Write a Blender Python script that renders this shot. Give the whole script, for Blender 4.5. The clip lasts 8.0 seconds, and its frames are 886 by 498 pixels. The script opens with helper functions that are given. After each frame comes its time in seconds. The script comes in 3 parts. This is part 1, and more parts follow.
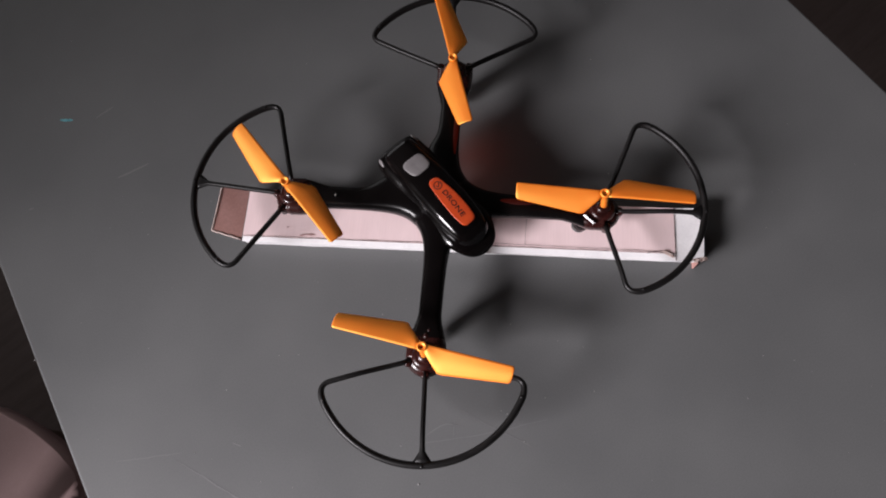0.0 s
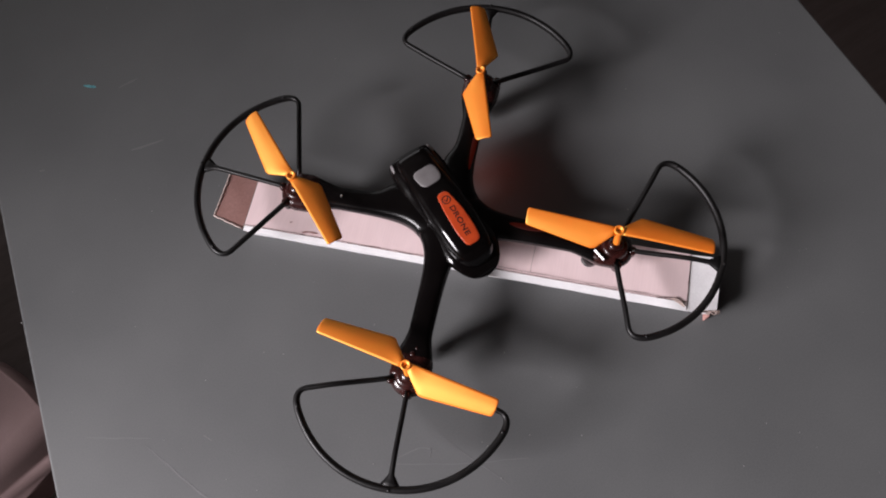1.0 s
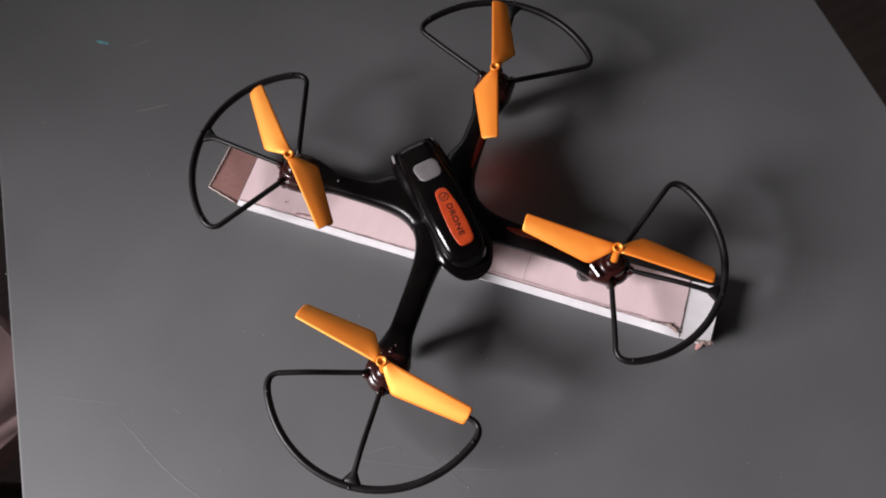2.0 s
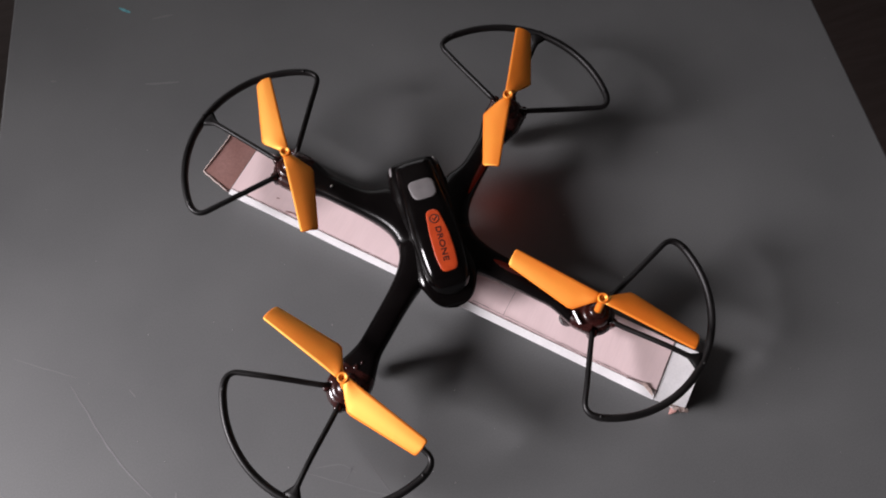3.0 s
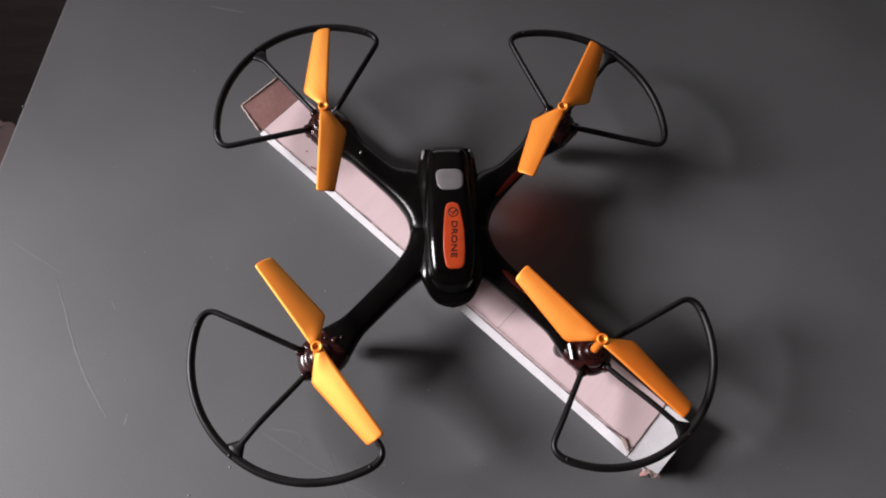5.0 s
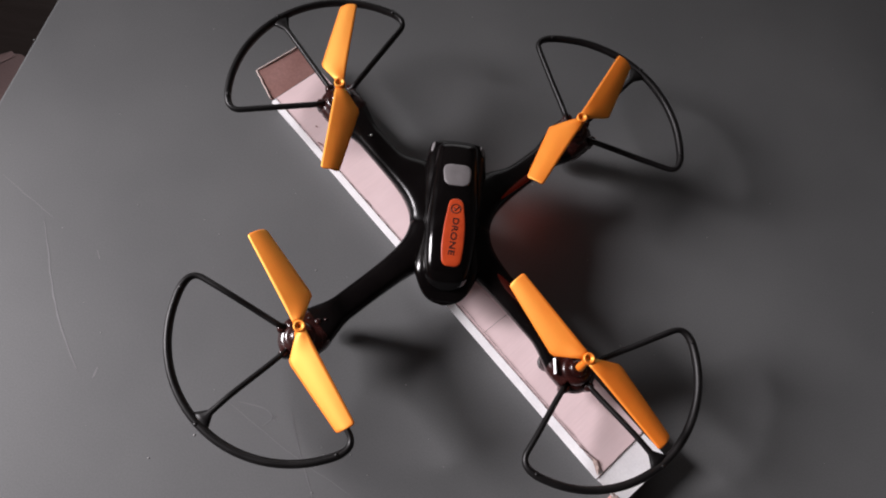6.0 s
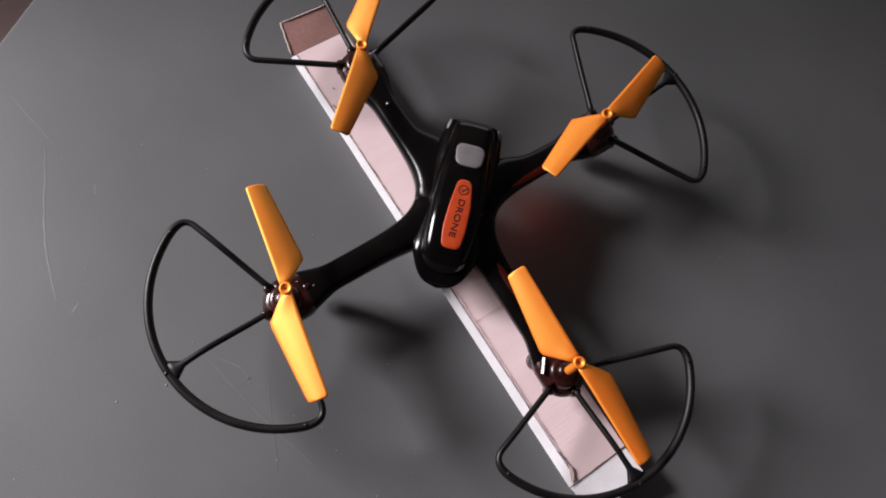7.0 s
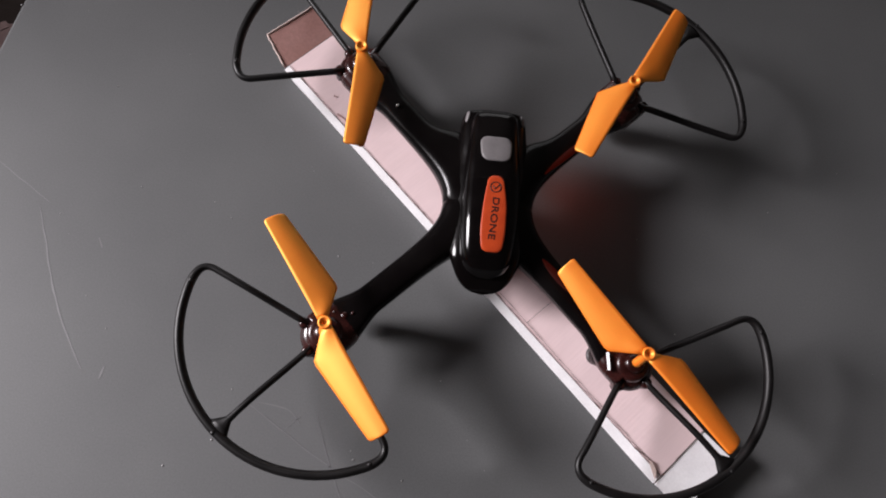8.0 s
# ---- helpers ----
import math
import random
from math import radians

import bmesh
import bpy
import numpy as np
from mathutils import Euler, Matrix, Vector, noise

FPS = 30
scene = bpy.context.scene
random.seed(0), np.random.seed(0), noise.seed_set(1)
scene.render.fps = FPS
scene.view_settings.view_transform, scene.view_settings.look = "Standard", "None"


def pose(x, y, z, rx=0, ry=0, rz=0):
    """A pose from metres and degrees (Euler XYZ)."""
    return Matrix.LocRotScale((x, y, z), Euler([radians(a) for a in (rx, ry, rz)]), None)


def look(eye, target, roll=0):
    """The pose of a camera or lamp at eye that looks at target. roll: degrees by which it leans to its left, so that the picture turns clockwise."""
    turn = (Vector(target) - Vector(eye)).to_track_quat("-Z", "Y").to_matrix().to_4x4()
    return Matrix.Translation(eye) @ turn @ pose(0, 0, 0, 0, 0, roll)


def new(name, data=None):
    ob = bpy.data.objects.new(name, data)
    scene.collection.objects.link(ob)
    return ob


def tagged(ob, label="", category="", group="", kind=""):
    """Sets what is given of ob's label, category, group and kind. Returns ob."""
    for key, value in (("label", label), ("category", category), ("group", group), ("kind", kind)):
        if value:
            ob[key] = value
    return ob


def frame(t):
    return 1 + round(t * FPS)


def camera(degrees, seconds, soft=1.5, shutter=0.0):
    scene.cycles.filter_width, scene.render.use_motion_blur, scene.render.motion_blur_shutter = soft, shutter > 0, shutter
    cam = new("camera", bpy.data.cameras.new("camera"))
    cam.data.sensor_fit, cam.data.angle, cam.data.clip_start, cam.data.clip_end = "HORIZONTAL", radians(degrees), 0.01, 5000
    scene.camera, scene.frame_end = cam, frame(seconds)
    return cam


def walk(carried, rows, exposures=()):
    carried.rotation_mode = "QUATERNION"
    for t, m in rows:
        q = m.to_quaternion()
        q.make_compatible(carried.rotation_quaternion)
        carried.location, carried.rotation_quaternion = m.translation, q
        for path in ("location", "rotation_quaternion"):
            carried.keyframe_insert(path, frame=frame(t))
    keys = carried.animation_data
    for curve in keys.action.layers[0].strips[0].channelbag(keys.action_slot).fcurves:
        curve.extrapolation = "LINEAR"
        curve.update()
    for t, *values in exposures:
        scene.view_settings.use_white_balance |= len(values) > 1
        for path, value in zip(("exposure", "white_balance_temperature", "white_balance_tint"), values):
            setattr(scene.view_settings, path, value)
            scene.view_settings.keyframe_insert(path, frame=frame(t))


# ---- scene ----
cam = camera(68.4, 8.0, soft=1.9)
PATH = [
    (0, (-0.1010, -0.1936, 0.5304), (0.0470, 0.1185, -0.4080), -15.53),
    (0.5, (-0.0840, -0.1891, 0.5227), (0.0490, 0.1331, -0.4146), -15.46),
    (1, (-0.0790, -0.1925, 0.5124), (0.0435, 0.1508, -0.4188), -13.46),
    (1.5, (-0.0690, -0.1934, 0.5094), (0.0405, 0.1550, -0.4216), -12.16),
    (1.7, (-0.0670, -0.1931, 0.5054), (0.0385, 0.1509, -0.4276), -11.35),
    (2.8, (-0.0450, -0.1882, 0.4897), (0.0470, 0.1714, -0.4389), -5.55),
    (3, (-0.0410, -0.1862, 0.4898), (0.0515, 0.1775, -0.4371), -3.41),
    (3.5, (-0.0320, -0.1867, 0.4817), (0.0515, 0.1750, -0.4468), -0.41),
    (4, (-0.0250, -0.1845, 0.4779), (0.0440, 0.1816, -0.4502), 1.72),
    (4.5, (-0.0290, -0.1802, 0.4741), (0.0285, 0.1840, -0.4554), 3.51),
    (4.7, (-0.0270, -0.1822, 0.4740), (0.0225, 0.1829, -0.4556), 3.34),
    (5.8, (-0.0230, -0.1817, 0.4650), (0.0160, 0.1777, -0.4673), 11.00),
    (6, (-0.0260, -0.1777, 0.4642), (0.0250, 0.1794, -0.4685), 13.93),
    (6.5, (-0.0200, -0.1771, 0.4553), (0.0225, 0.1764, -0.4792), 16.15),
    (7, (-0.0170, -0.1767, 0.4483), (0.0190, 0.1641, -0.4912), 19.66),
    (7.5, (-0.0250, -0.1724, 0.4425), (0.0125, 0.1571, -0.5009), 18.31),
    (8, (-0.0420, -0.1542, 0.4236), (-0.0000, 0.1556, -0.5263), 12.72),
]
walk(cam, [(t, look(eye, target, roll)) for t, eye, target, roll in PATH])

# ---- light ----
scene.view_settings.exposure = 0.0
world = bpy.data.worlds.new("room_air")
scene.world = world
world.use_nodes = True
world.node_tree.nodes["Background"].inputs[0].default_value = (0.85, 0.88, 0.95, 1)
world.node_tree.nodes["Background"].inputs[1].default_value = 0.5

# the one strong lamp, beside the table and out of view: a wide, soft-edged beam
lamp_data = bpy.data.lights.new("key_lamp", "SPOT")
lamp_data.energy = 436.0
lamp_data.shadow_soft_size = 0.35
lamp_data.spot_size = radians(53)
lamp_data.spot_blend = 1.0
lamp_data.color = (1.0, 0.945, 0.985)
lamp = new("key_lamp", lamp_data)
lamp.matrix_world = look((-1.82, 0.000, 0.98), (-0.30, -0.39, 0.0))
# added fill lamp with no such source seen, to lift the key lamp's shadows
fill_lamp_data = bpy.data.lights.new("added_fill", "AREA")
fill_lamp_data.shape = "RECTANGLE"
fill_lamp_data.size, fill_lamp_data.size_y, fill_lamp_data.energy = 2.3, 1.4, 9.1
fill_lamp_data.color = (1.0, 0.95, 0.94)
fill_lamp = new("added_fill", fill_lamp_data)
fill_lamp.matrix_world = look((-0.2, 2.39, 0.95), (-0.2, 0.0, 0.95))


# ---- materials ----
def material(name, colour, rough=0.5, metal=0.0, coat=0.0, spec=0.5):
    m = bpy.data.materials.new(name)
    m.use_nodes = True
    b = m.node_tree.nodes["Principled BSDF"]
    b.inputs["Base Color"].default_value = (*colour, 1)
    b.inputs["Roughness"].default_value = rough
    b.inputs["Metallic"].default_value = metal
    b.inputs["Coat Weight"].default_value = coat
    b.inputs["Coat Roughness"].default_value = 0.08
    b.inputs["Specular IOR Level"].default_value = spec
    return m


def vary(m, a, b, scale, detail=6.0, stretch=(1, 1, 1), low=0.35, high=0.65, fine=0.0, fine_scale=0.0, bump=0.0, rough=None, spin=0.0, ribs=0.0):
    """Mottle the base colour between a and b, with a finer grain on top, relief and a varied gloss."""
    nt = m.node_tree
    n, l = nt.nodes, nt.links
    bs = n["Principled BSDF"]
    tc = n.new("ShaderNodeTexCoord")
    mp = n.new("ShaderNodeMapping")
    mp.vector_type = "TEXTURE"
    mp.inputs["Scale"].default_value = [1 / v for v in stretch]
    mp.inputs["Rotation"].default_value = (0, 0, radians(spin))
    l.new(tc.outputs["Object"], mp.inputs["Vector"])
    t1 = n.new("ShaderNodeTexNoise")
    t1.inputs["Scale"].default_value, t1.inputs["Detail"].default_value = scale, detail
    l.new(mp.outputs["Vector"], t1.inputs["Vector"])
    ramp = n.new("ShaderNodeValToRGB")
    ramp.color_ramp.elements[0].position, ramp.color_ramp.elements[0].color = low, (*a, 1)
    ramp.color_ramp.elements[1].position, ramp.color_ramp.elements[1].color = high, (*b, 1)
    l.new(t1.outputs["Fac"], ramp.inputs["Fac"])
    out = ramp.outputs["Color"]
    t2 = n.new("ShaderNodeTexNoise")
    t2.inputs["Scale"].default_value, t2.inputs["Detail"].default_value = fine_scale or scale * 12, 3.0
    l.new(mp.outputs["Vector"], t2.inputs["Vector"])
    if fine:
        mr = n.new("ShaderNodeMapRange")
        mr.inputs["From Min"].default_value, mr.inputs["From Max"].default_value = 0.3, 0.7
        mr.inputs["To Min"].default_value, mr.inputs["To Max"].default_value = 1 - fine, 1 + fine
        l.new(t2.outputs["Fac"], mr.inputs["Value"])
        mix = n.new("ShaderNodeMix")
        mix.data_type, mix.blend_type = "RGBA", "MULTIPLY"
        mix.inputs["Factor"].default_value = 1.0
        l.new(out, mix.inputs["A"])
        l.new(mr.outputs["Result"], mix.inputs["B"])
        out = mix.outputs["Result"]
    l.new(out, bs.inputs["Base Color"])
    if bump:
        bp = n.new("ShaderNodeBump")
        bp.inputs["Strength"].default_value, bp.inputs["Distance"].default_value = bump, 0.0006
        l.new(t2.outputs["Fac"], bp.inputs["Height"])
        if ribs:                                               # the flutes of corrugated board, showing through its face
            wv = n.new("ShaderNodeTexWave")
            wv.inputs["Scale"].default_value, wv.inputs["Distortion"].default_value = ribs, 1.2
            wv.inputs["Detail"].default_value, wv.inputs["Detail Scale"].default_value = 2.0, 1.5
            l.new(mp.outputs["Vector"], wv.inputs["Vector"])
            rb = n.new("ShaderNodeBump")
            rb.inputs["Strength"].default_value, rb.inputs["Distance"].default_value = 0.05, 0.0005
            l.new(wv.outputs["Fac"], rb.inputs["Height"])
            l.new(bp.outputs["Normal"], rb.inputs["Normal"])
            bp = rb
        l.new(bp.outputs["Normal"], bs.inputs["Normal"])
    if rough:
        rr = n.new("ShaderNodeMapRange")
        rr.inputs["To Min"].default_value, rr.inputs["To Max"].default_value = rough
        l.new(t1.outputs["Fac"], rr.inputs["Value"])
        l.new(rr.outputs["Result"], bs.inputs["Roughness"])
    return m


table_paint = vary(material("table_paint", (0.1, 0.1, 0.1), 0.5), (0.096, 0.0972, 0.0988), (0.113, 0.1142, 0.1152), 7.0,
                   fine=0.08, fine_scale=900.0, bump=0.10, rough=(0.50, 0.66))
table_paint.node_tree.nodes["Principled BSDF"].inputs["Specular IOR Level"].default_value = 0.25
table_edge_paint = vary(material("table_edge_paint", (0.16, 0.155, 0.16), 0.45), (0.15, 0.145, 0.15), (0.20, 0.19, 0.20), 30.0, fine=0.1)
scratch_paint = material("scratch_paint", (0.128, 0.126, 0.130), 0.5)
cyan_paint = vary(material("cyan_paint", (0.05, 0.28, 0.30), 0.5), (0.05, 0.22, 0.25), (0.12, 0.38, 0.42), 300.0)
pale_paint = material("pale_paint", (0.125, 0.123, 0.124), 0.6)
dust_grey = material("dust_grey", (0.22, 0.215, 0.215), 0.8)
black_gloss = vary(material("black_gloss", (0.005, 0.004, 0.005), 0.14, spec=0.30), (0.0020, 0.0015, 0.0016), (0.0034, 0.0026, 0.0026), 40.0,
                   rough=(0.06, 0.24), bump=0.25, fine_scale=90.0)
black_satin = vary(material("black_satin", (0.005, 0.004, 0.005), 0.28, spec=0.18), (0.0022, 0.0016, 0.0017), (0.0036, 0.0028, 0.0028), 40.0,
                   rough=(0.18, 0.30), bump=0.15, fine_scale=110.0)
black_guard = vary(material("black_guard", (0.008, 0.008, 0.008), 0.45, spec=0.3), (0.0035, 0.0030, 0.0031), (0.0060, 0.0052, 0.0053), 60.0,
                   rough=(0.36, 0.54))
smoke_red = vary(material("smoke_red", (0.02, 0.005, 0.004), 0.2, coat=0.15, spec=0.4), (0.014, 0.0030, 0.0026), (0.032, 0.0070, 0.0058), 120.0,
                 rough=(0.20, 0.34))
foot_grey = vary(material("foot_grey", (0.05, 0.047, 0.047), 0.5), (0.040, 0.037, 0.037), (0.06, 0.055, 0.055), 200.0)
cap_grey = vary(material("cap_grey", (0.30, 0.28, 0.29), 0.45), (0.145, 0.134, 0.136), (0.185, 0.172, 0.174), 90.0, fine=0.08, fine_scale=1500)
orange_label = vary(material("orange_label", (0.75, 0.12, 0.02), 0.4), (0.46, 0.048, 0.010), (0.53, 0.062, 0.013), 120.0, fine=0.06, fine_scale=1800)
ink = material("ink", (0.03, 0.008, 0.006), 0.5)
steel = material("steel", (0.55, 0.54, 0.52), 0.25, metal=1.0)
blade_orange = vary(material("blade_orange", (0.92, 0.16, 0.008), 0.5), (0.98, 0.145, 0.003), (0.99, 0.160, 0.004), 60.0,
                    fine=0.03, fine_scale=1200, rough=(0.54, 0.62))
bb = blade_orange.node_tree.nodes["Principled BSDF"]
bb.inputs["Specular IOR Level"].default_value = 1.0
bb.inputs["IOR"].default_value = 2.15
bb.inputs["Specular Tint"].default_value = (0.6, 1.0, 0.28, 1)
bb.inputs["Subsurface Weight"].default_value = 0.12
bb.inputs["Subsurface Radius"].default_value = (0.004, 0.0007, 0.0001)
bb.inputs["Subsurface Scale"].default_value = 1.0
kraft = vary(material("kraft", (0.74, 0.61, 0.61), 0.85), (0.77, 0.595, 0.600), (0.80, 0.622, 0.627), 9.0, stretch=(9, 1, 1),
             fine=0.02, fine_scale=70.0, bump=0.12, spin=-44.1, ribs=14.5)
kraft_inside = vary(material("kraft_inside", (0.30, 0.155, 0.14), 0.85), (0.40, 0.208, 0.182), (0.46, 0.250, 0.222), 50.0, fine=0.08, fine_scale=500.0, bump=0.2)
white_card = vary(material("white_card", (0.68, 0.65, 0.67), 0.6), (0.80, 0.78, 0.795), (0.87, 0.855, 0.865), 60.0, fine=0.04, fine_scale=700.0, bump=0.1)
torn_card = material("torn_card", (0.62, 0.50, 0.46), 0.9)
floor_brown = vary(material("floor_brown", (0.07, 0.05, 0.045), 0.6), (0.075, 0.054, 0.050), (0.10, 0.073, 0.067), 6.0, stretch=(1, 8, 1), fine=0.08, fine_scale=60)
stool_pink = vary(material("stool_pink", (0.28, 0.19, 0.185), 0.8), (0.25, 0.165, 0.16), (0.32, 0.215, 0.21), 9.0, fine=0.06, fine_scale=400, bump=0.2)
dark_wood = vary(material("dark_wood", (0.05, 0.03, 0.02), 0.5), (0.035, 0.022, 0.016), (0.065, 0.04, 0.03), 12.0, stretch=(1, 1, 8), fine=0.15)
wall_paint = vary(material("wall_paint", (0.55, 0.51, 0.50), 0.9), (0.53, 0.49, 0.48), (0.58, 0.54, 0.53), 4.0, fine=0.04)


# ---- mesh helpers ----
def finish(name, bm, mat, smooth=True):
    bmesh.ops.recalc_face_normals(bm, faces=bm.faces[:])
    me = bpy.data.meshes.new(name)
    bm.to_mesh(me)
    bm.free()
    for p in me.polygons:
        p.use_smooth = smooth
    if mat:
        me.materials.append(mat)
    return me


def part(name, bm, mat, parent, label="", smooth=True):
    ob = new(name, finish(name, bm, mat, smooth))
    ob.parent = parent
    if label:
        ob["label"] = label
    return ob


def thing(name, label, category, group="", kind="", at=None):
    ob = tagged(new(name), label, category, group, kind)
    ob.empty_display_size = 0.01
    if at is not None:
        ob.matrix_basis = at
    return ob


def loft(rings, cap=True, closed=True):
    bm = bmesh.new()
    vs = [[bm.verts.new(p) for p in r] for r in rings]
    k = len(rings[0])
    for a, b in zip(vs, vs[1:]):
        for i in range(k if closed else k - 1):
            j = (i + 1) % k
            bm.faces.new((a[i], a[j], b[j], b[i]))
    if cap and closed:
        bm.faces.new(vs[0][::-1])
        bm.faces.new(vs[-1])
    return bm


def lathe(profile, n=40, at=(0, 0, 0)):
    rings = []
    for r, z in profile:
        r = max(r, 1e-5)
        rings.append([(at[0] + r * math.cos(2 * math.pi * i / n), at[1] + r * math.sin(2 * math.pi * i / n), at[2] + z) for i in range(n)])
    return loft(rings)


def tube(path, rx, rz=None, n=10, closed=False):
    """A tube along a path in space; rx: half-width across, rz: half-height; both may be functions of the way from 0 to 1."""
    pts = [Vector(p) for p in path]
    m = len(pts)
    rings = []
    for i, p in enumerate(pts):
        if closed:
            d = (pts[(i + 1) % m] - pts[i - 1]).normalized()
        else:
            d = (pts[min(i + 1, m - 1)] - pts[max(i - 1, 0)]).normalized()
        side = d.cross(Vector((0, 0, 1)))
        side = side.normalized() if side.length > 1e-6 else Vector((1, 0, 0))
        up = side.cross(d).normalized()
        s = i / (m - 1)
        a = rx(s) if callable(rx) else rx
        b = (rz(s) if callable(rz) else rz) if rz is not None else a
        rings.append([tuple(p + side * a * math.cos(2 * math.pi * k / n) + up * b * math.sin(2 * math.pi * k / n)) for k in range(n)])
    if closed:
        rings.append(rings[0])
        bm = loft(rings, cap=False)
        bmesh.ops.remove_doubles(bm, verts=bm.verts[:], dist=1e-6)
        return bm
    return loft(rings)


def slab(outline, z0, z1, bevel=0.0, segments=2):
    """An upright prism over a plan outline, its edges bevelled."""
    bm = bmesh.new()
    lo = [bm.verts.new((x, y, z0)) for x, y in outline]
    hi = [bm.verts.new((x, y, z1)) for x, y in outline]
    k = len(outline)
    bm.faces.new(lo[::-1])
    top = bm.faces.new(hi)
    for i in range(k):
        bm.faces.new((lo[i], lo[(i + 1) % k], hi[(i + 1) % k], hi[i]))
    if bevel:
        bmesh.ops.bevel(bm, geom=list(top.edges), offset=bevel, segments=segments, affect="EDGES", profile=0.5)
    return bm


def merge(*parts_bm):
    out = bmesh.new()
    for b in parts_bm:
        me = bpy.data.meshes.new("scratch")
        b.to_mesh(me)
        b.free()
        out.from_mesh(me)
        bpy.data.meshes.remove(me)
    return out


def smooth_step(a, b, x):
    t = min(1, max(0, (x - a) / (b - a)))
    return t * t * (3 - 2 * t)


def interp(x, table):
    for (x0, y0), (x1, y1) in zip(table, table[1:]):
        if x <= x1:
            t = (x - x0) / (x1 - x0)
            t = min(1, max(0, t))
            t = t * t * (3 - 2 * t)
            return y0 + (y1 - y0) * t
    return table[-1][1]


def curve_at(x, table):
    """A smooth curve through the table's points, with no ripples between them."""
    n = len(table)
    if x <= table[0][0]:
        return table[0][1]
    if x >= table[-1][0]:
        return table[-1][1]
    k = max(i for i in range(n - 1) if table[i][0] <= x)
    d = [(table[i + 1][1] - table[i][1]) / (table[i + 1][0] - table[i][0]) for i in range(n - 1)]

    def slope(i):
        if i == 0:
            return d[0]
        if i == n - 1:
            return d[-1]
        a, b = d[i - 1], d[i]
        return 0.0 if a * b <= 0 else 2 * a * b / (a + b)

    h = table[k + 1][0] - table[k][0]
    t = (x - table[k][0]) / h
    m0, m1 = slope(k) * h, slope(k + 1) * h
    y0, y1 = table[k][1], table[k + 1][1]
    return (2 * t ** 3 - 3 * t * t + 1) * y0 + (t ** 3 - 2 * t * t + t) * m0 + (3 * t * t - 2 * t ** 3) * y1 + (t ** 3 - t * t) * m1


# ---- room ----
FLOOR = -0.76


def plain_box(name, x0, x1, y0, y1, z0, z1, mat, label, category):
    ob = new(name, finish(name, slab([(x0, y0), (x1, y0), (x1, y1), (x0, y1)], z0, z1), mat, False))
    return tagged(ob, label, category, kind="structure")


plain_box("floor", -2.2, 2.2, -2.4, 2.4, FLOOR - 0.1, FLOOR, floor_brown, "dark brown wooden floor below the table", "floor")
plain_box("wall_west", -2.3, -2.2, -2.4, 2.4, FLOOR, 2.1, wall_paint, "plain dim painted room wall", "wall")
UNSEEN_WIN = (-1.40, 1.00, 0.20, 1.70)                                # added, unseen window opening behind the fill lamp: x from, to, z from, to
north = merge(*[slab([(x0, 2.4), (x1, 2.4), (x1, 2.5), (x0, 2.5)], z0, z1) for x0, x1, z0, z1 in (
    (-2.2, UNSEEN_WIN[0], FLOOR, 2.1), (UNSEEN_WIN[1], 2.2, FLOOR, 2.1), (UNSEEN_WIN[0], UNSEEN_WIN[1], FLOOR, UNSEEN_WIN[2]), (UNSEEN_WIN[0], UNSEEN_WIN[1], UNSEEN_WIN[3], 2.1))])
tagged(new("wall_north", finish("wall_north", north, wall_paint, False)), "plain painted room wall with an added, unseen wide window", "wall", kind="structure")
window = tagged(new("unseen_window_1"), "unseen wide white-framed window added around a fill lamp", "window", kind="structure")
for x0, x1, z0, z1 in ((UNSEEN_WIN[0], UNSEEN_WIN[1], UNSEEN_WIN[2], UNSEEN_WIN[2] + 0.04), (UNSEEN_WIN[0], UNSEEN_WIN[1], UNSEEN_WIN[3] - 0.04, UNSEEN_WIN[3]),
                       (UNSEEN_WIN[0], UNSEEN_WIN[0] + 0.04, UNSEEN_WIN[2] + 0.04, UNSEEN_WIN[3] - 0.04), (UNSEEN_WIN[1] - 0.04, UNSEEN_WIN[1], UNSEEN_WIN[2] + 0.04, UNSEEN_WIN[3] - 0.04)):
    part("unseen_window_frame", slab([(x0, 2.43), (x1, 2.43), (x1, 2.47), (x0, 2.47)], z0, z1, 0.003), white_card, window, smooth=False)
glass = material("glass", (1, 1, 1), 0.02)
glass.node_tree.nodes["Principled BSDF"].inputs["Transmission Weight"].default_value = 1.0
part("pane", slab([(UNSEEN_WIN[0] + 0.04, 2.448), (UNSEEN_WIN[1] - 0.04, 2.448), (UNSEEN_WIN[1] - 0.04, 2.452), (UNSEEN_WIN[0] + 0.04, 2.452)], UNSEEN_WIN[2] + 0.04, UNSEEN_WIN[3] - 0.04), glass, window, "clear glass pane", smooth=False)
plain_box("wall_east", 2.2, 2.3, -2.4, 2.4, FLOOR, 2.1, wall_paint, "plain dim painted room wall", "wall")
plain_box("wall_south", -2.2, 2.2, -2.5, -2.4, FLOOR, 2.1, wall_paint, "plain dim painted room wall", "wall")
ceiling_paint = vary(material("ceiling_paint", (0.42, 0.39, 0.38), 0.9), (0.40, 0.37, 0.36), (0.45, 0.42, 0.41), 4.0, fine=0.04)
plain_box("ceiling", -2.2, 2.2, -2.4, 2.4, 2.1, 2.2, ceiling_paint, "plain dim painted ceiling", "ceiling")


# ---- table ----
def edge_x(side, y):
    """Where the table's two long edges run."""
    return (-0.3692 if side < 0 else 0.3954) + y * 0.1466


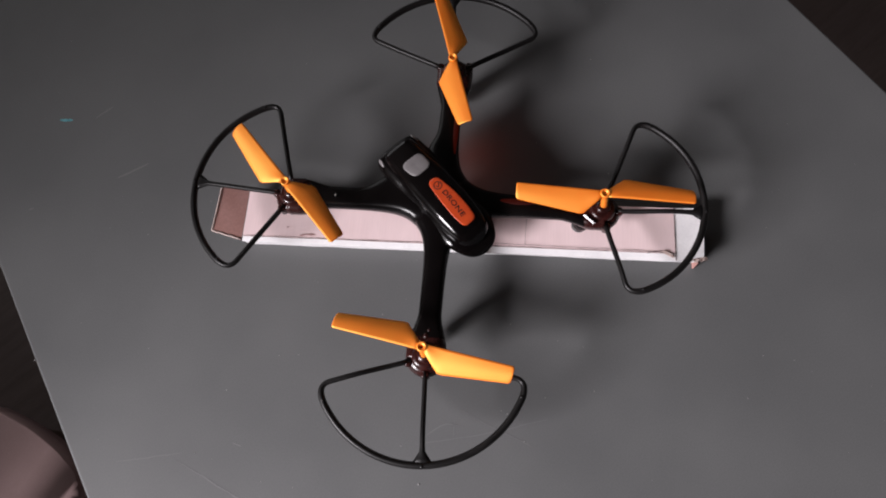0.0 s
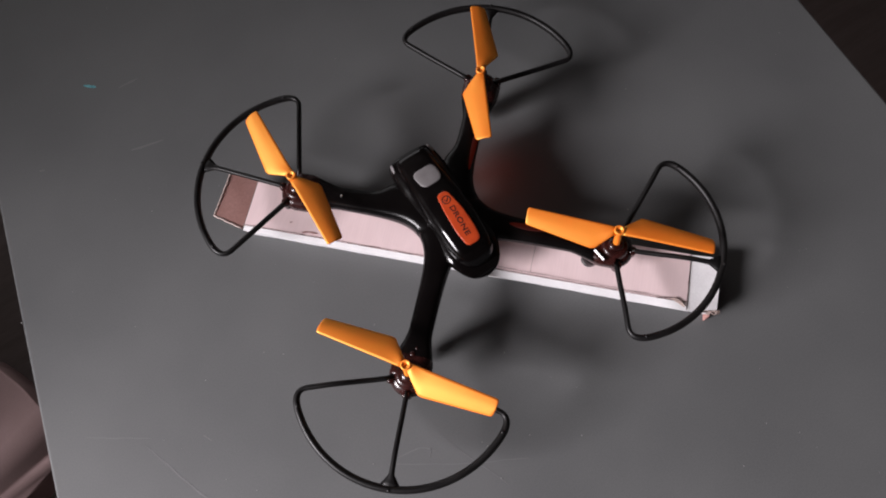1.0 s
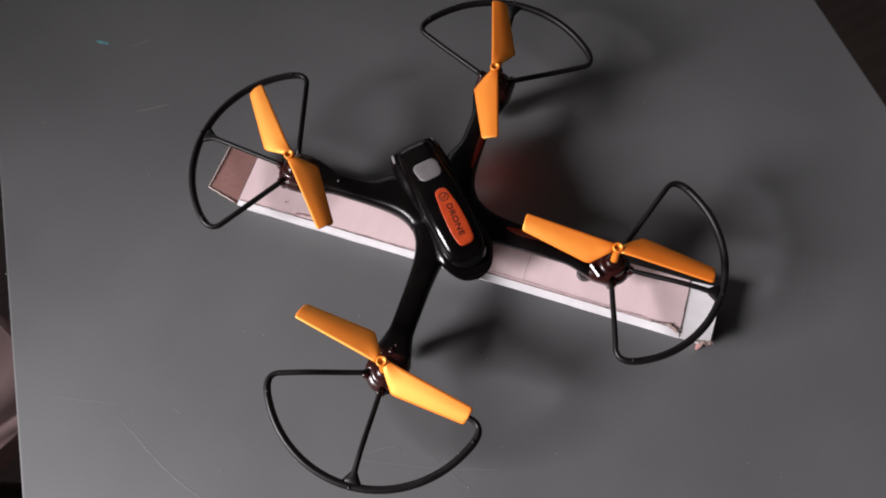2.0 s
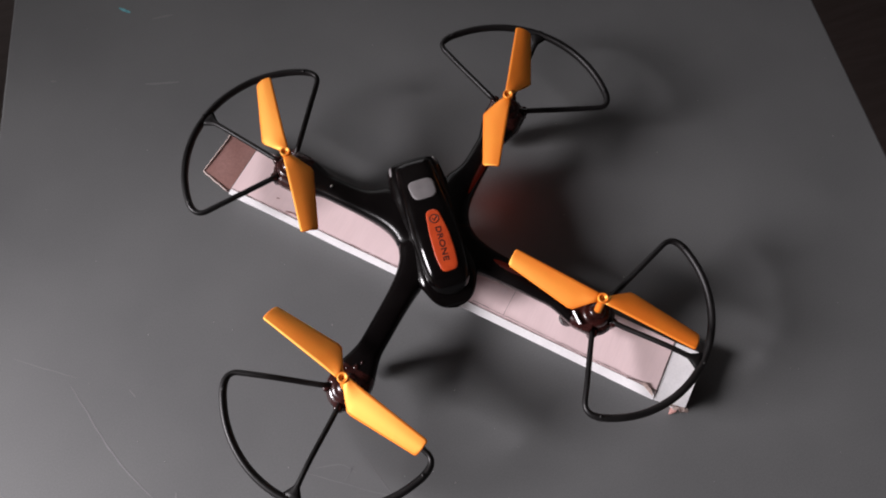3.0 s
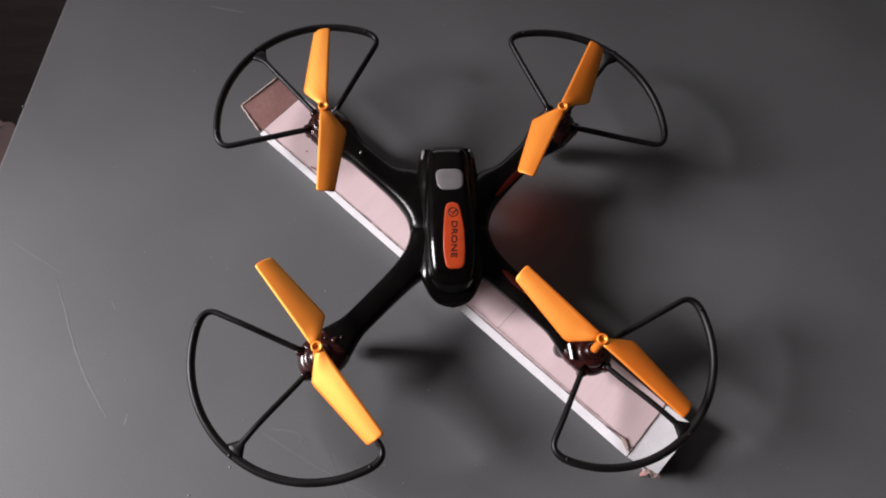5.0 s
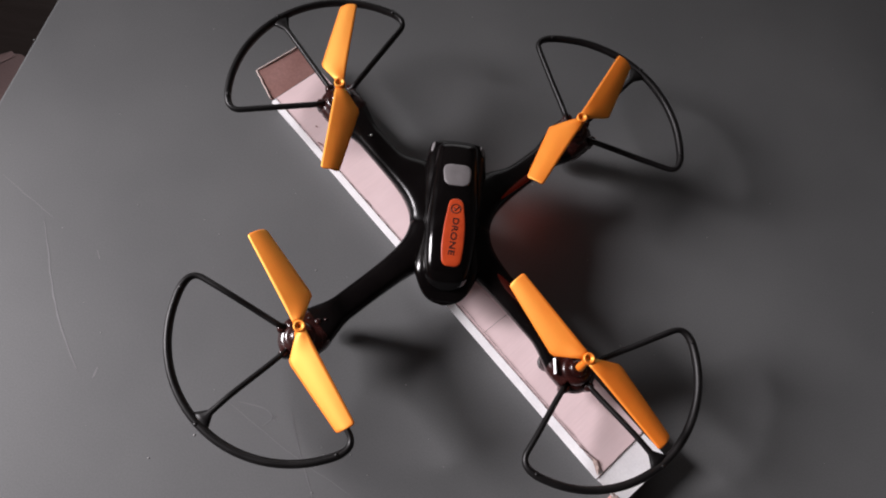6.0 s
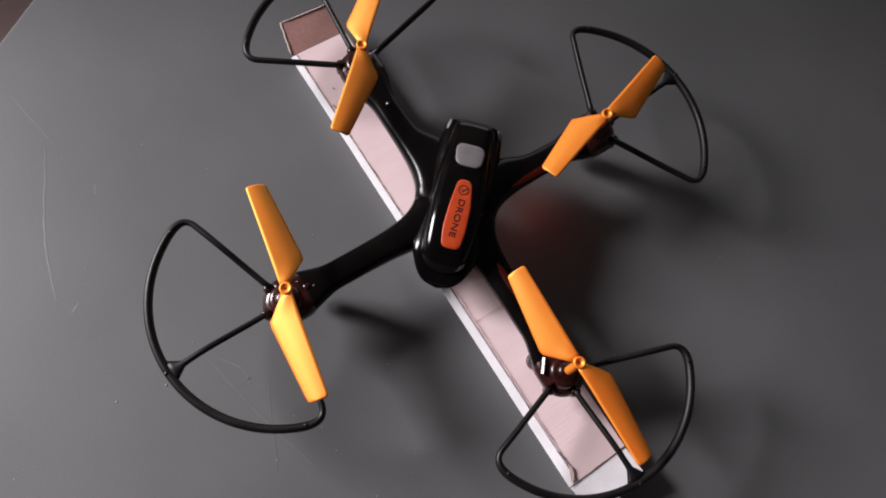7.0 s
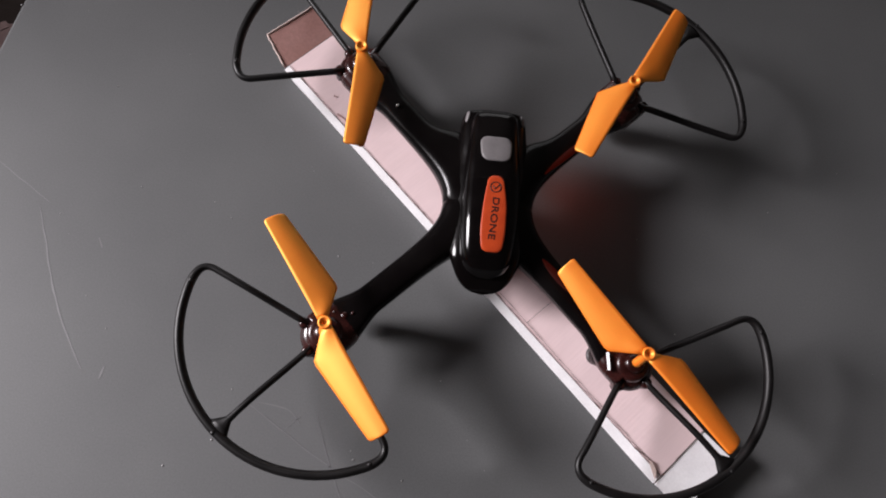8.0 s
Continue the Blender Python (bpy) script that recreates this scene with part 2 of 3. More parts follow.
table = thing("table", "dark grey painted table with a scratched, dusty top", "table")
Y0, Y1 = -0.62, 0.80
SKEW = 0.1466 * (edge_x(1, 0) - edge_x(-1, 0))                 # the short edges stand square to the long ones
top_outline = [(edge_x(-1, Y0), Y0), (edge_x(1, Y0 - SKEW), Y0 - SKEW), (edge_x(1, Y1 - SKEW), Y1 - SKEW), (edge_x(-1, Y1), Y1)]
part("tabletop", slab(top_outline, -0.026, 0.0, 0.0025, 3), table_paint, table, "dark grey painted board", smooth=False)
for x, y in ((edge_x(-1, -0.55) + 0.05, -0.55), (edge_x(1, -0.55) - 0.05, -0.55), (edge_x(-1, 0.72) + 0.05, 0.72), (edge_x(1, 0.72) - 0.05, 0.72)):
    part("leg", slab([(x - 0.025, y - 0.025), (x + 0.025, y - 0.025), (x + 0.025, y + 0.025), (x - 0.025, y + 0.025)], FLOOR, -0.026, 0.003),
         table_edge_paint, table, smooth=False)


# ---- stool beside the table ----
def rounded(outline, radius, n=6):
    pts = []
    k = len(outline)
    for i in range(k):
        p, a, b = Vector(outline[i]), Vector(outline[i - 1]), Vector(outline[(i + 1) % k])
        u, v = (a - p).normalized(), (b - p).normalized()
        for j in range(n + 1):
            t = j / n
            s, e = p + u * radius, p + v * radius
            pts.append(tuple(s * (1 - t) ** 2 + p * 2 * t * (1 - t) + e * t * t))
    return pts


SEAT = -0.36
stool = thing("stool", "low stool with a faded pink upholstered seat", "stool")
seat_plan = rounded([(-0.611, 0.373), (-0.588, 0.330), (-0.567, 0.284), (-0.553, 0.238), (-0.546, 0.196), (-0.551, 0.162), (-0.640, 0.132), (-0.800, 0.078),
                     (-0.905, 0.110), (-0.880, 0.225), (-0.760, 0.286), (-0.650, 0.350)], 0.013)
part("seat", slab(seat_plan, SEAT - 0.05, SEAT, 0.012, 4), stool_pink, stool, "faded pink upholstered seat")
for x, y in ((-0.625, 0.325), (-0.590, 0.185), (-0.84, 0.125), (-0.845, 0.200)):
    part("leg", lathe([(0.014, FLOOR), (0.018, SEAT - 0.052)], 14, (x, y, 0)), dark_wood, stool)


# ---- cardboard box ----
BOX_TOP = 0.018
carton = thing("cardboard_box", "flattened long cardboard box, kraft top, white sides, one flap raised", "box")
NW, NE = Vector((-0.1458, 0.1000)), Vector((0.1134, -0.1566))      # near long edge of the top
FW, FE = Vector((-0.1142, 0.1336)), Vector((0.1445, -0.1246))      # far long edge
along = (NE - NW).normalized()
across = (FW - NW).normalized()
FW, FE = FW + across * 0.0008, FE + across * 0.0014
CARD = 0.0012


def sheet(quad, thick, down, steps=(1, 1), wave=0.0):
    """A thin board over four corners (3D), thick towards down, with a slight unevenness."""
    a, b, c, d = [Vector(q) for q in quad]
    nx, ny = steps
    bm = bmesh.new()
    lay = []
    for off in (0.0, thick):
        g = []
        for i in range(nx + 1):
            row = []
            for j in range(ny + 1):
                s, t = i / nx, j / ny
                p = a * (1 - s) * (1 - t) + b * s * (1 - t) + c * s * t + d * (1 - s) * t
                w = wave * noise.noise((p * 45)[:])
                row.append(bm.verts.new(p + Vector(down) * (off + w)))
            g.append(row)
        lay.append(g)
    for L, g in enumerate(lay):
        for i in range(nx):
            for j in range(ny):
                bm.faces.new((g[i][j], g[i + 1][j], g[i + 1][j + 1], g[i][j + 1]))
    rim = [(i, 0) for i in range(nx)] + [(nx, j) for j in range(ny)] + [(i, ny) for i in range(nx, 0, -1)] + [(0, j) for j in range(ny, 0, -1)]
    for (i, j), (k, m) in zip(rim, rim[1:] + rim[:1]):
        bm.faces.new((lay[0][i][j], lay[0][k][m], lay[1][k][m], lay[1][i][j]))
    return bm


def at3(v, z):
    return (v.x, v.y, z)


CW, CE = NW + across * 0.0046, NE + across * 0.0064            # crease along the near edge
part("top_panel", sheet([at3(CW, BOX_TOP), at3(CE, BOX_TOP), at3(FE, BOX_TOP), at3(FW, BOX_TOP)], CARD, (0, 0, -1), (60, 8), 0.00022),
     kraft, carton, "pinkish kraft cardboard panel", smooth=False)
END = along * 0.0180
part("edge_strip", sheet([at3(CW - across * 0.0005, BOX_TOP - 0.0001), at3(CE - across * 0.0005, BOX_TOP - 0.0001), at3(NE, BOX_TOP - 0.0012), at3(NW, BOX_TOP - 0.0006)],
     CARD, (0, 0, -1), (60, 3), 0.0006), white_card, carton, "white folded edge", smooth=False)
part("side_panel", sheet([at3(NW + across * 0.0008, BOX_TOP - 0.0020), at3(NE + END + across * 0.0012, BOX_TOP - 0.0026), at3(NE + END + across * 0.0050, 0.0005), at3(NW + across * 0.0034, 0.0005)],
     CARD, (across.x, across.y, 0), (60, 3), 0.0005), white_card, carton, "white printed side panel", smooth=False)
part("side_panel", sheet([at3(FW, BOX_TOP - 0.0014), at3(FE + END, BOX_TOP - 0.0030), at3(FE + END + across * 0.002, 0.0005), at3(FW + across * 0.002, 0.0005)],
     CARD, (-across.x, -across.y, 0), (40, 3), 0.0004), white_card, carton, "white printed side panel", smooth=False)
part("end_flap", sheet([at3(NE + along * 0.0012, BOX_TOP - 0.0004), at3(FE + along * 0.0012, BOX_TOP - 0.0004), at3(FE + along * 0.0235 + across * 0.0008, BOX_TOP + 0.0006), at3(NE + along * 0.0222 + across * 0.0048, BOX_TOP + 0.0004)],
     CARD, (0, 0, -1), (10, 10), 0.0002), white_card, carton, "white end flap", smooth=False)
part("end_panel", sheet([at3(NE + END, BOX_TOP - 0.003), at3(FE + END, BOX_TOP - 0.003), at3(FE + END, 0.0005), at3(NE + END, 0.0005)],
     CARD, (-along.x, -along.y, 0), (6, 3), 0.0003), kraft_inside, carton, smooth=False)
part("raised_flap", sheet([at3(NW + across * 0.001 - along * 0.0005, BOX_TOP), at3(FW - along * 0.0005, BOX_TOP), (-0.1296, 0.1498, 0.0265), (-0.1598, 0.1217, 0.0250)],
     CARD, (along.x * -0.7, along.y * -0.7, -0.7), (10, 6), 0.0006), kraft_inside, carton, "brown flap folded upward", smooth=False)


crease_ink = material("crease_ink", (0.17, 0.115, 0.11), 0.9)
worn_red = material("worn_red", (0.36, 0.20, 0.19), 0.9)


def line3(points, width, z, seed=0, wobble=0.0004):
    """A thin crease or scuff on the card along plan points."""
    ps = [Vector((*p, 0)) for p in points]
    bm = bmesh.new()
    prev = None
    dense = []
    for a, b in zip(ps, ps[1:]):
        k = max(2, int((b - a).length / 0.003))
        dense += [a.lerp(b, i / k) for i in range(k)]
    dense.append(ps[-1])
    for i, p in enumerate(dense):
        d = (dense[min(i + 1, len(dense) - 1)] - dense[max(i - 1, 0)]).normalized()
        v = Vector((-d.y, d.x, 0))
        p = p + v * wobble * noise.noise(Vector((p.x * 120, p.y * 120, seed)))
        w = width * (0.25 + 0.75 * abs(noise.noise(Vector((p.x * 260, p.y * 260, seed + 3)))))
        a, b = bm.verts.new((p.x + v.x * w, p.y + v.y * w, z)), bm.verts.new((p.x - v.x * w, p.y - v.y * w, z))
        if prev:
            bm.faces.new((prev[0], a, b, prev[1]))
        prev = (a, b)
    return bm


TOP = BOX_TOP + 0.0007
part("crease", line3([tuple(CW.lerp(CE, k / 12)) for k in range(13)], 0.0005, TOP, 1), crease_ink, carton, smooth=False)
part("crease", line3([tuple(CW.lerp(CE, 0.60 + 0.36 * k / 8) + across * (0.0022 - 0.0012 * k / 8)) for k in range(9)], 0.00035, TOP, 8), crease_ink, carton, smooth=False)
part("crease", line3([(0.0329, -0.0663), (0.0434, -0.0557), (0.0514, -0.0482)], 0.0004, TOP, 2), crease_ink, carton, smooth=False)
part("crease", line3([(0.0087, -0.0461), (0.0162, -0.0406)], 0.0005, TOP, 3), crease_ink, carton, smooth=False)
part("crease", line3([tuple(NE + across * 0.0005), tuple(FE)], 0.0006, TOP, 4), crease_ink, carton, "dark fold line", smooth=False)
part("scuff", line3([(-0.1045, 0.0686), (-0.0995, 0.0655), (-0.0944, 0.0603)], 0.0012, TOP, 5), worn_red, carton, smooth=False)
part("scuff", line3([(-0.1087, 0.0827), (-0.1067, 0.0816)], 0.0009, TOP, 6), worn_red, carton, smooth=False)
part("scuff", line3([(0.1015, -0.1370), (0.1063, -0.1400), (0.1112, -0.1434)], 0.0008, TOP, 7), crease_ink, carton, smooth=False)
# a torn curl beside the fold and the ragged lip of the raised flap
curl = bmesh.new()
rows = []
for i in range(9):
    t = i / 8
    c = Vector((0.1097, -0.1429, 0)).lerp(Vector((0.1139, -0.1547, 0)), t)
    h = 0.0022 * math.sin(math.pi * t) * (0.7 + 0.3 * math.sin(9 * t))
    rows.append((curl.verts.new((c.x, c.y, BOX_TOP + 0.0005)), curl.verts.new((c.x + 0.0022 * math.sin(math.pi * t), c.y + 0.0012 * math.sin(math.pi * t), BOX_TOP + 0.0006 + h))))
for a, b in zip(rows, rows[1:]):
    curl.faces.new((a[0], b[0], b[1], a[1]))
bmesh.ops.solidify(curl, geom=curl.faces[:], thickness=0.0004)
part("torn_curl", curl, torn_card, carton, "torn curled bit of card", smooth=False)
for dx, dy, size, turn in ((0.1264, -0.1666, 0.0034, 20), (0.1298, -0.1688, 0.0042, 75), (0.1330, -0.1709, 0.0030, 130), (0.1247, -0.1639, 0.0026, 200)):
    shard = bmesh.new()
    rim_points = [(dx + size * (0.5 + 0.5 * abs(noise.noise(Vector((dx * 900, k * 1.7, 0))))) * math.cos(radians(turn) + k * 1.047) * (1.3 if k % 2 else 0.7),
                   dy + size * 0.55 * math.sin(radians(turn) + k * 1.047), BOX_TOP - 0.0030 + 0.0012 * (k % 3)) for k in range(6)]
    shard.faces.new([shard.verts.new(p) for p in rim_points])
    bmesh.ops.solidify(shard, geom=shard.faces[:], thickness=0.0005)
    part("torn_shard", shard, torn_card, carton, smooth=False)
lip = []
for k in range(25):
    t = k / 24
    p = Vector((-0.1296, 0.1498, 0.0265)).lerp(Vector((-0.1598, 0.1217, 0.0250)), t * 1.0)
    lip.append((p.x + 0.0006 * noise.noise(Vector((t * 14, 0, 0))), p.y + 0.0006 * noise.noise(Vector((0, t * 14, 0))), p.z))
for k in range(1, 13):
    t = k / 12
    p = Vector((-0.1598, 0.1217, 0.0250)).lerp(Vector((-0.1463, 0.1020, 0.0185)), t)
    lip.append((p.x - 0.0010 * abs(noise.noise(Vector((t * 9, 3, 0)))), p.y - 0.0010 * noise.noise(Vector((t * 11, 5, 0))), p.z))
part("torn_edge", tube(lip, 0.0007, 0.0008, 6), torn_card, carton, "pale torn edge")


# ---- toy quadcopter ----
HUBS = {"FL": (-0.0864, 0.0865), "FR": (0.0839, 0.0826), "RL": (-0.0876, -0.0838), "RR": (0.0928, -0.0853)}
HUB_Z = 0.075
GUARDS = {                                                     # rim centre, height, radius; the angles of its two ends and its middle
    "FL": (-0.0866, 0.0894, 0.0497, 0.0812, 63.5, 192.5, 133.0), "FR": (0.0777, 0.0762, 0.0479, 0.0880, -6.5, 104.0, 49.5),
    "RL": (-0.0892, -0.0841, 0.0605, 0.0802, 160.0, 301.0, 230.5), "RR": (0.0953, -0.0882, 0.0575, 0.0750, -119.0, 24.0, -48.5)}
PITCH = 3.4                                                    # it leans back a little on the box
STAND = pose(0, 0, 0.02, PITCH) @ pose(0, 0, -0.02)
drone = thing("toy_drone", "black plastic toy quadcopter with orange propellers and blade guards", "drone", at=STAND)


def hull_ring(y, half, top, low, n=40, power=2.6, lean=0.0):
    """A rounded cross-section of the fuselage."""
    mid = low + (top - low) * 0.42
    ring = []
    for i in range(n):
        a = 2 * math.pi * i / n
        c, s = math.cos(a), math.sin(a)
        x = math.copysign(abs(c) ** (2 / power), c) * half
        h = (top - mid) if s > 0 else (mid - low)
        z = mid + math.copysign(abs(s) ** (2 / power), s) * h
        ring.append((x + lean, y, z))
    return ring


def along_hull(y):
    """Where a cross-section of the fuselage stands: the nose drawn out a little, the tail drawn in."""
    return y + 0.0030 * smooth_step(0.030, 0.056, y) + 0.0036 * smooth_step(0.026, 0.056, -y)


hull_rows = []
for i in range(73):
    y = 0.0001 + 0.0591 * math.sin(math.pi * (i / 72 - 0.5))
    half = curve_at(y, [(-0.0590, 0.0012), (-0.0580, 0.0070), (-0.0560, 0.0112), (-0.0520, 0.0150), (-0.0460, 0.0180), (-0.035, 0.0215), (-0.01, 0.0258), (0.012, 0.0262), (0.03, 0.0240),
                        (0.044, 0.0214), (0.0535, 0.0196), (0.0570, 0.0168), (0.0585, 0.0120), (0.0592, 0.0030)])
    top = curve_at(y, [(-0.0590, 0.0460), (-0.0570, 0.0510), (-0.05, 0.056), (-0.03, 0.061), (0.02, 0.0625), (0.04, 0.0635), (0.054, 0.0635), (0.0580, 0.0580), (0.0592, 0.0540)])
    hull_rows.append(hull_ring(along_hull(y), half, top, 0.026 + 0.019 * smooth_step(0.022, 0.050, y) + 0.023 * smooth_step(0.006, 0.040, -y)))
part("hull", loft(hull_rows), black_gloss, drone, "glossy black fuselage shell")

canopy_rows = []
for i in range(57):
    y = -0.0510 + 0.1070 * i / 56
    half = curve_at(y, [(-0.051, 0.005), (-0.047, 0.0115), (-0.038, 0.0152), (-0.01, 0.0172), (0.02, 0.0168), (0.038, 0.0155), (0.050, 0.0145), (0.0560, 0.0105)])
    top = curve_at(y, [(-0.051, 0.0575), (-0.045, 0.0655), (-0.034, 0.0705), (-0.01, 0.0735), (0.018, 0.0735), (0.034, 0.0715), (0.050, 0.0690), (0.0560, 0.0615)])
    canopy_rows.append(hull_ring(along_hull(y), half, top, 0.048, 44, 3.4))
part("canopy", loft(canopy_rows), black_gloss, drone, "raised glossy black canopy")

def dome_z(x, y):
    """The height of the canopy's top at a place."""
    half = curve_at(y, [(-0.051, 0.005), (-0.047, 0.0115), (-0.038, 0.0152), (-0.01, 0.0172), (0.02, 0.0168), (0.038, 0.0155), (0.050, 0.0145), (0.0560, 0.0105)])
    top = curve_at(y, [(-0.051, 0.0575), (-0.045, 0.0655), (-0.034, 0.0705), (-0.01, 0.0735), (0.018, 0.0735), (0.034, 0.0715), (0.050, 0.0690), (0.0560, 0.0615)])
    mid = 0.048 + (top - 0.048) * 0.42
    c = min(0.98, abs(x) / half) ** (3.4 / 2)
    return mid + (top - mid) * max(0.0, 1 - c * c) ** (1 / 3.4)


def sticker(outline, lift, grid=10):
    """A thin plate that lies on the canopy: rings shrunk from its outline to its middle, with a rounded rim."""
    cx = sum(p[0] for p in outline) / len(outline)
    cy = sum(p[1] for p in outline) / len(outline)
    rings = []
    for s, h in [(1.0, -0.0006), (1.0, lift * 0.6), (0.96, lift)] + [(0.96 * (1 - k / grid), lift) for k in range(1, grid)]:
        rings.append([(cx + (x - cx) * s, cy + (y - cy) * s, dome_z(cx + (x - cx) * s, cy + (y - cy) * s) + h) for x, y in outline])
    return loft(rings)


def blob(points, n=8):
    """A closed smooth outline through a few plan points."""
    k = len(points)
    res = []
    for i in range(k):
        p0, p1, p2, p3 = (Vector(points[(i + j) % k]) for j in (-1, 0, 1, 2))
        for j in range(n):
            t = j / n
            res.append(tuple(0.5 * (2 * p1 + (p2 - p0) * t + (2 * p0 - 5 * p1 + 4 * p2 - p3) * t * t + (3 * p1 - p0 - 3 * p2 + p3) * t ** 3)))
    return res


def nose_z(x, y):
    """The height of the fuselage's shoulder near the nose."""
    half = curve_at(y, [(0.03, 0.0240), (0.044, 0.0214), (0.0535, 0.0196), (0.0570, 0.0168), (0.0585, 0.0120)])
    top = curve_at(y, [(0.02, 0.0625), (0.04, 0.0635), (0.054, 0.0635), (0.0580, 0.0580)])
    mid = 0.045 + (top - 0.045) * 0.42
    c = min(0.985, abs(x) / half) ** 1.3
    return mid + (top - mid) * max(0.0, 1 - c * c) ** (1 / 2.6)


for sx in (-1, 1):
    cover = []
    for k in range(7):
        r = 1 - k / 6.5
        cover.append([(sx * (0.0172 + 0.0013 * r * math.cos(a) - 0.0006 * r * math.sin(a)), along_hull(0.0515 + 0.0040 * r * math.sin(a)),
                       nose_z(0.0172 + 0.0013 * r * math.cos(a) - 0.0006 * r * math.sin(a), 0.0515 + 0.0040 * r * math.sin(a)) + 0.0002 + 0.0012 * (1 - r ** 4))
                      for a in [2 * math.pi * i / 20 for i in range(20)]])
    part("nose_lamp", loft(cover), cap_grey, drone, "small grey front lamp cover")

label_plan = rounded([(-0.0030, 0.0112), (0.0058, 0.0112), (0.0086, -0.006), (0.0088, -0.022), (0.0076, -0.0346), (-0.0044, -0.0346), (-0.0060, -0.022), (-0.0052, -0.006)], 0.0042, 8)
badge = part("badge", sticker(label_plan, 0.0006), orange_label, drone, "orange badge with dark lettering")
cap_plan = rounded([(-0.0097, 0.0369), (0.0103, 0.0369), (0.0095, 0.0205), (-0.0077, 0.0205)], 0.0058, 7)
part("cap", sticker(cap_plan, 0.0009), cap_grey, drone, "grey rounded cap")

font = bpy.data.curves.new("lettering", "FONT")
font.body = "DRONE"
font.size, font.extrude, font.align_x, font.align_y = 0.0064, 0.00008, "CENTER", "CENTER"
font.space_character = 1.06
font.offset = 0.00010
letters = new("lettering", font)
letters.parent = badge
letters.matrix_basis = pose(0.0012, -0.0148, dome_z(0.0012, -0.0148) + 0.00068, 0, 0, -93) @ Matrix.Diagonal((1.12, 0.86, 1, 1))
bpy.context.view_layer.update()
me = bpy.data.meshes.new_from_object(letters.evaluated_get(bpy.context.evaluated_depsgraph_get()))
keep = letters.matrix_basis.copy()
bpy.data.objects.remove(letters)
letters = new("lettering", me)
letters.parent = badge
letters.matrix_basis = keep
letters["label"] = "dark printed word"
me.materials.clear()
me.materials.append(ink)
for v in me.vertices:
    w = keep @ v.co
    v.co.z += dome_z(w.x, w.y) + 0.00068 - keep.translation.z
cx, cy = 0.0014, 0.0040
ER = 0.0031
ring_path = [(cx + ER * math.cos(a), cy + ER * math.sin(a), dome_z(cx, cy) + 0.0007) for a in [2 * math.pi * i / 28 for i in range(28)]]
mark = merge(tube(ring_path, 0.00035, 0.00015, 6, True),
             tube([(cx + 0.0022, cy + 0.0016, dome_z(cx, cy) + 0.0007), (cx - 0.0004, cy - 0.0014, dome_z(cx, cy) + 0.0007), (cx - 0.0014, cy + 0.0008, dome_z(cx, cy) + 0.0007)], 0.0004, 0.00015, 6))
part("emblem", mark, ink, badge, "dark round printed emblem")


def arm_half(s, L):
    """Half the arm's width at a way s from the middle of the fuselage."""
    w = 0.0198 if s < 0.0198 else 0.0088 + 0.0110 * math.exp(-(s - 0.0198) / 0.0110)
    return w + 0.0060 * smooth_step(L - 0.034, L - 0.006, s)


def arm_mesh(hx, hy):
    """One arm: broad and blended where it leaves the fuselage, slim in the middle, widening at the motor."""
    d = Vector((hx, hy, 0))
    L = d.length
    u = d.normalized()
    v = Vector((-u.y, u.x, 0))
    fill = (0.0105 if hx < 0 else 0.0055) if hy > 0 else 0.0       # the front arms run out broadly into the nose
    rings = []
    for i in range(49):
        s = 0.006 + (L + 0.002 - 0.006) * i / 48
        w = arm_half(s, L)
        top = curve_at(s, [(0.006, 0.060), (0.030, 0.0575), (0.060, 0.0545), (L - 0.014, 0.0535), (L + 0.002, 0.0545)])
        low = curve_at(s, [(0.006, 0.032), (0.030, 0.038), (0.07, 0.0410), (L + 0.002, 0.0415)])
        mid = low + (top - low) * 0.45
        ring = []
        for k in range(28):
            a = 2 * math.pi * k / 28
            c, q = math.cos(a), math.sin(a)
            ahead = fill * math.exp(-(max(0.0, s - 0.046) / 0.0105) ** 2) if c * v.y > 0 else 0.0
            off = math.copysign(abs(c) ** 0.66, c) * (w + ahead)
            h = math.copysign(abs(q) ** 0.62, q) * ((top - mid) if q > 0 else (mid - low))
            p = u * s + v * off
            ring.append((p.x, p.y, mid + h))
        rings.append(ring)
    return loft(rings)


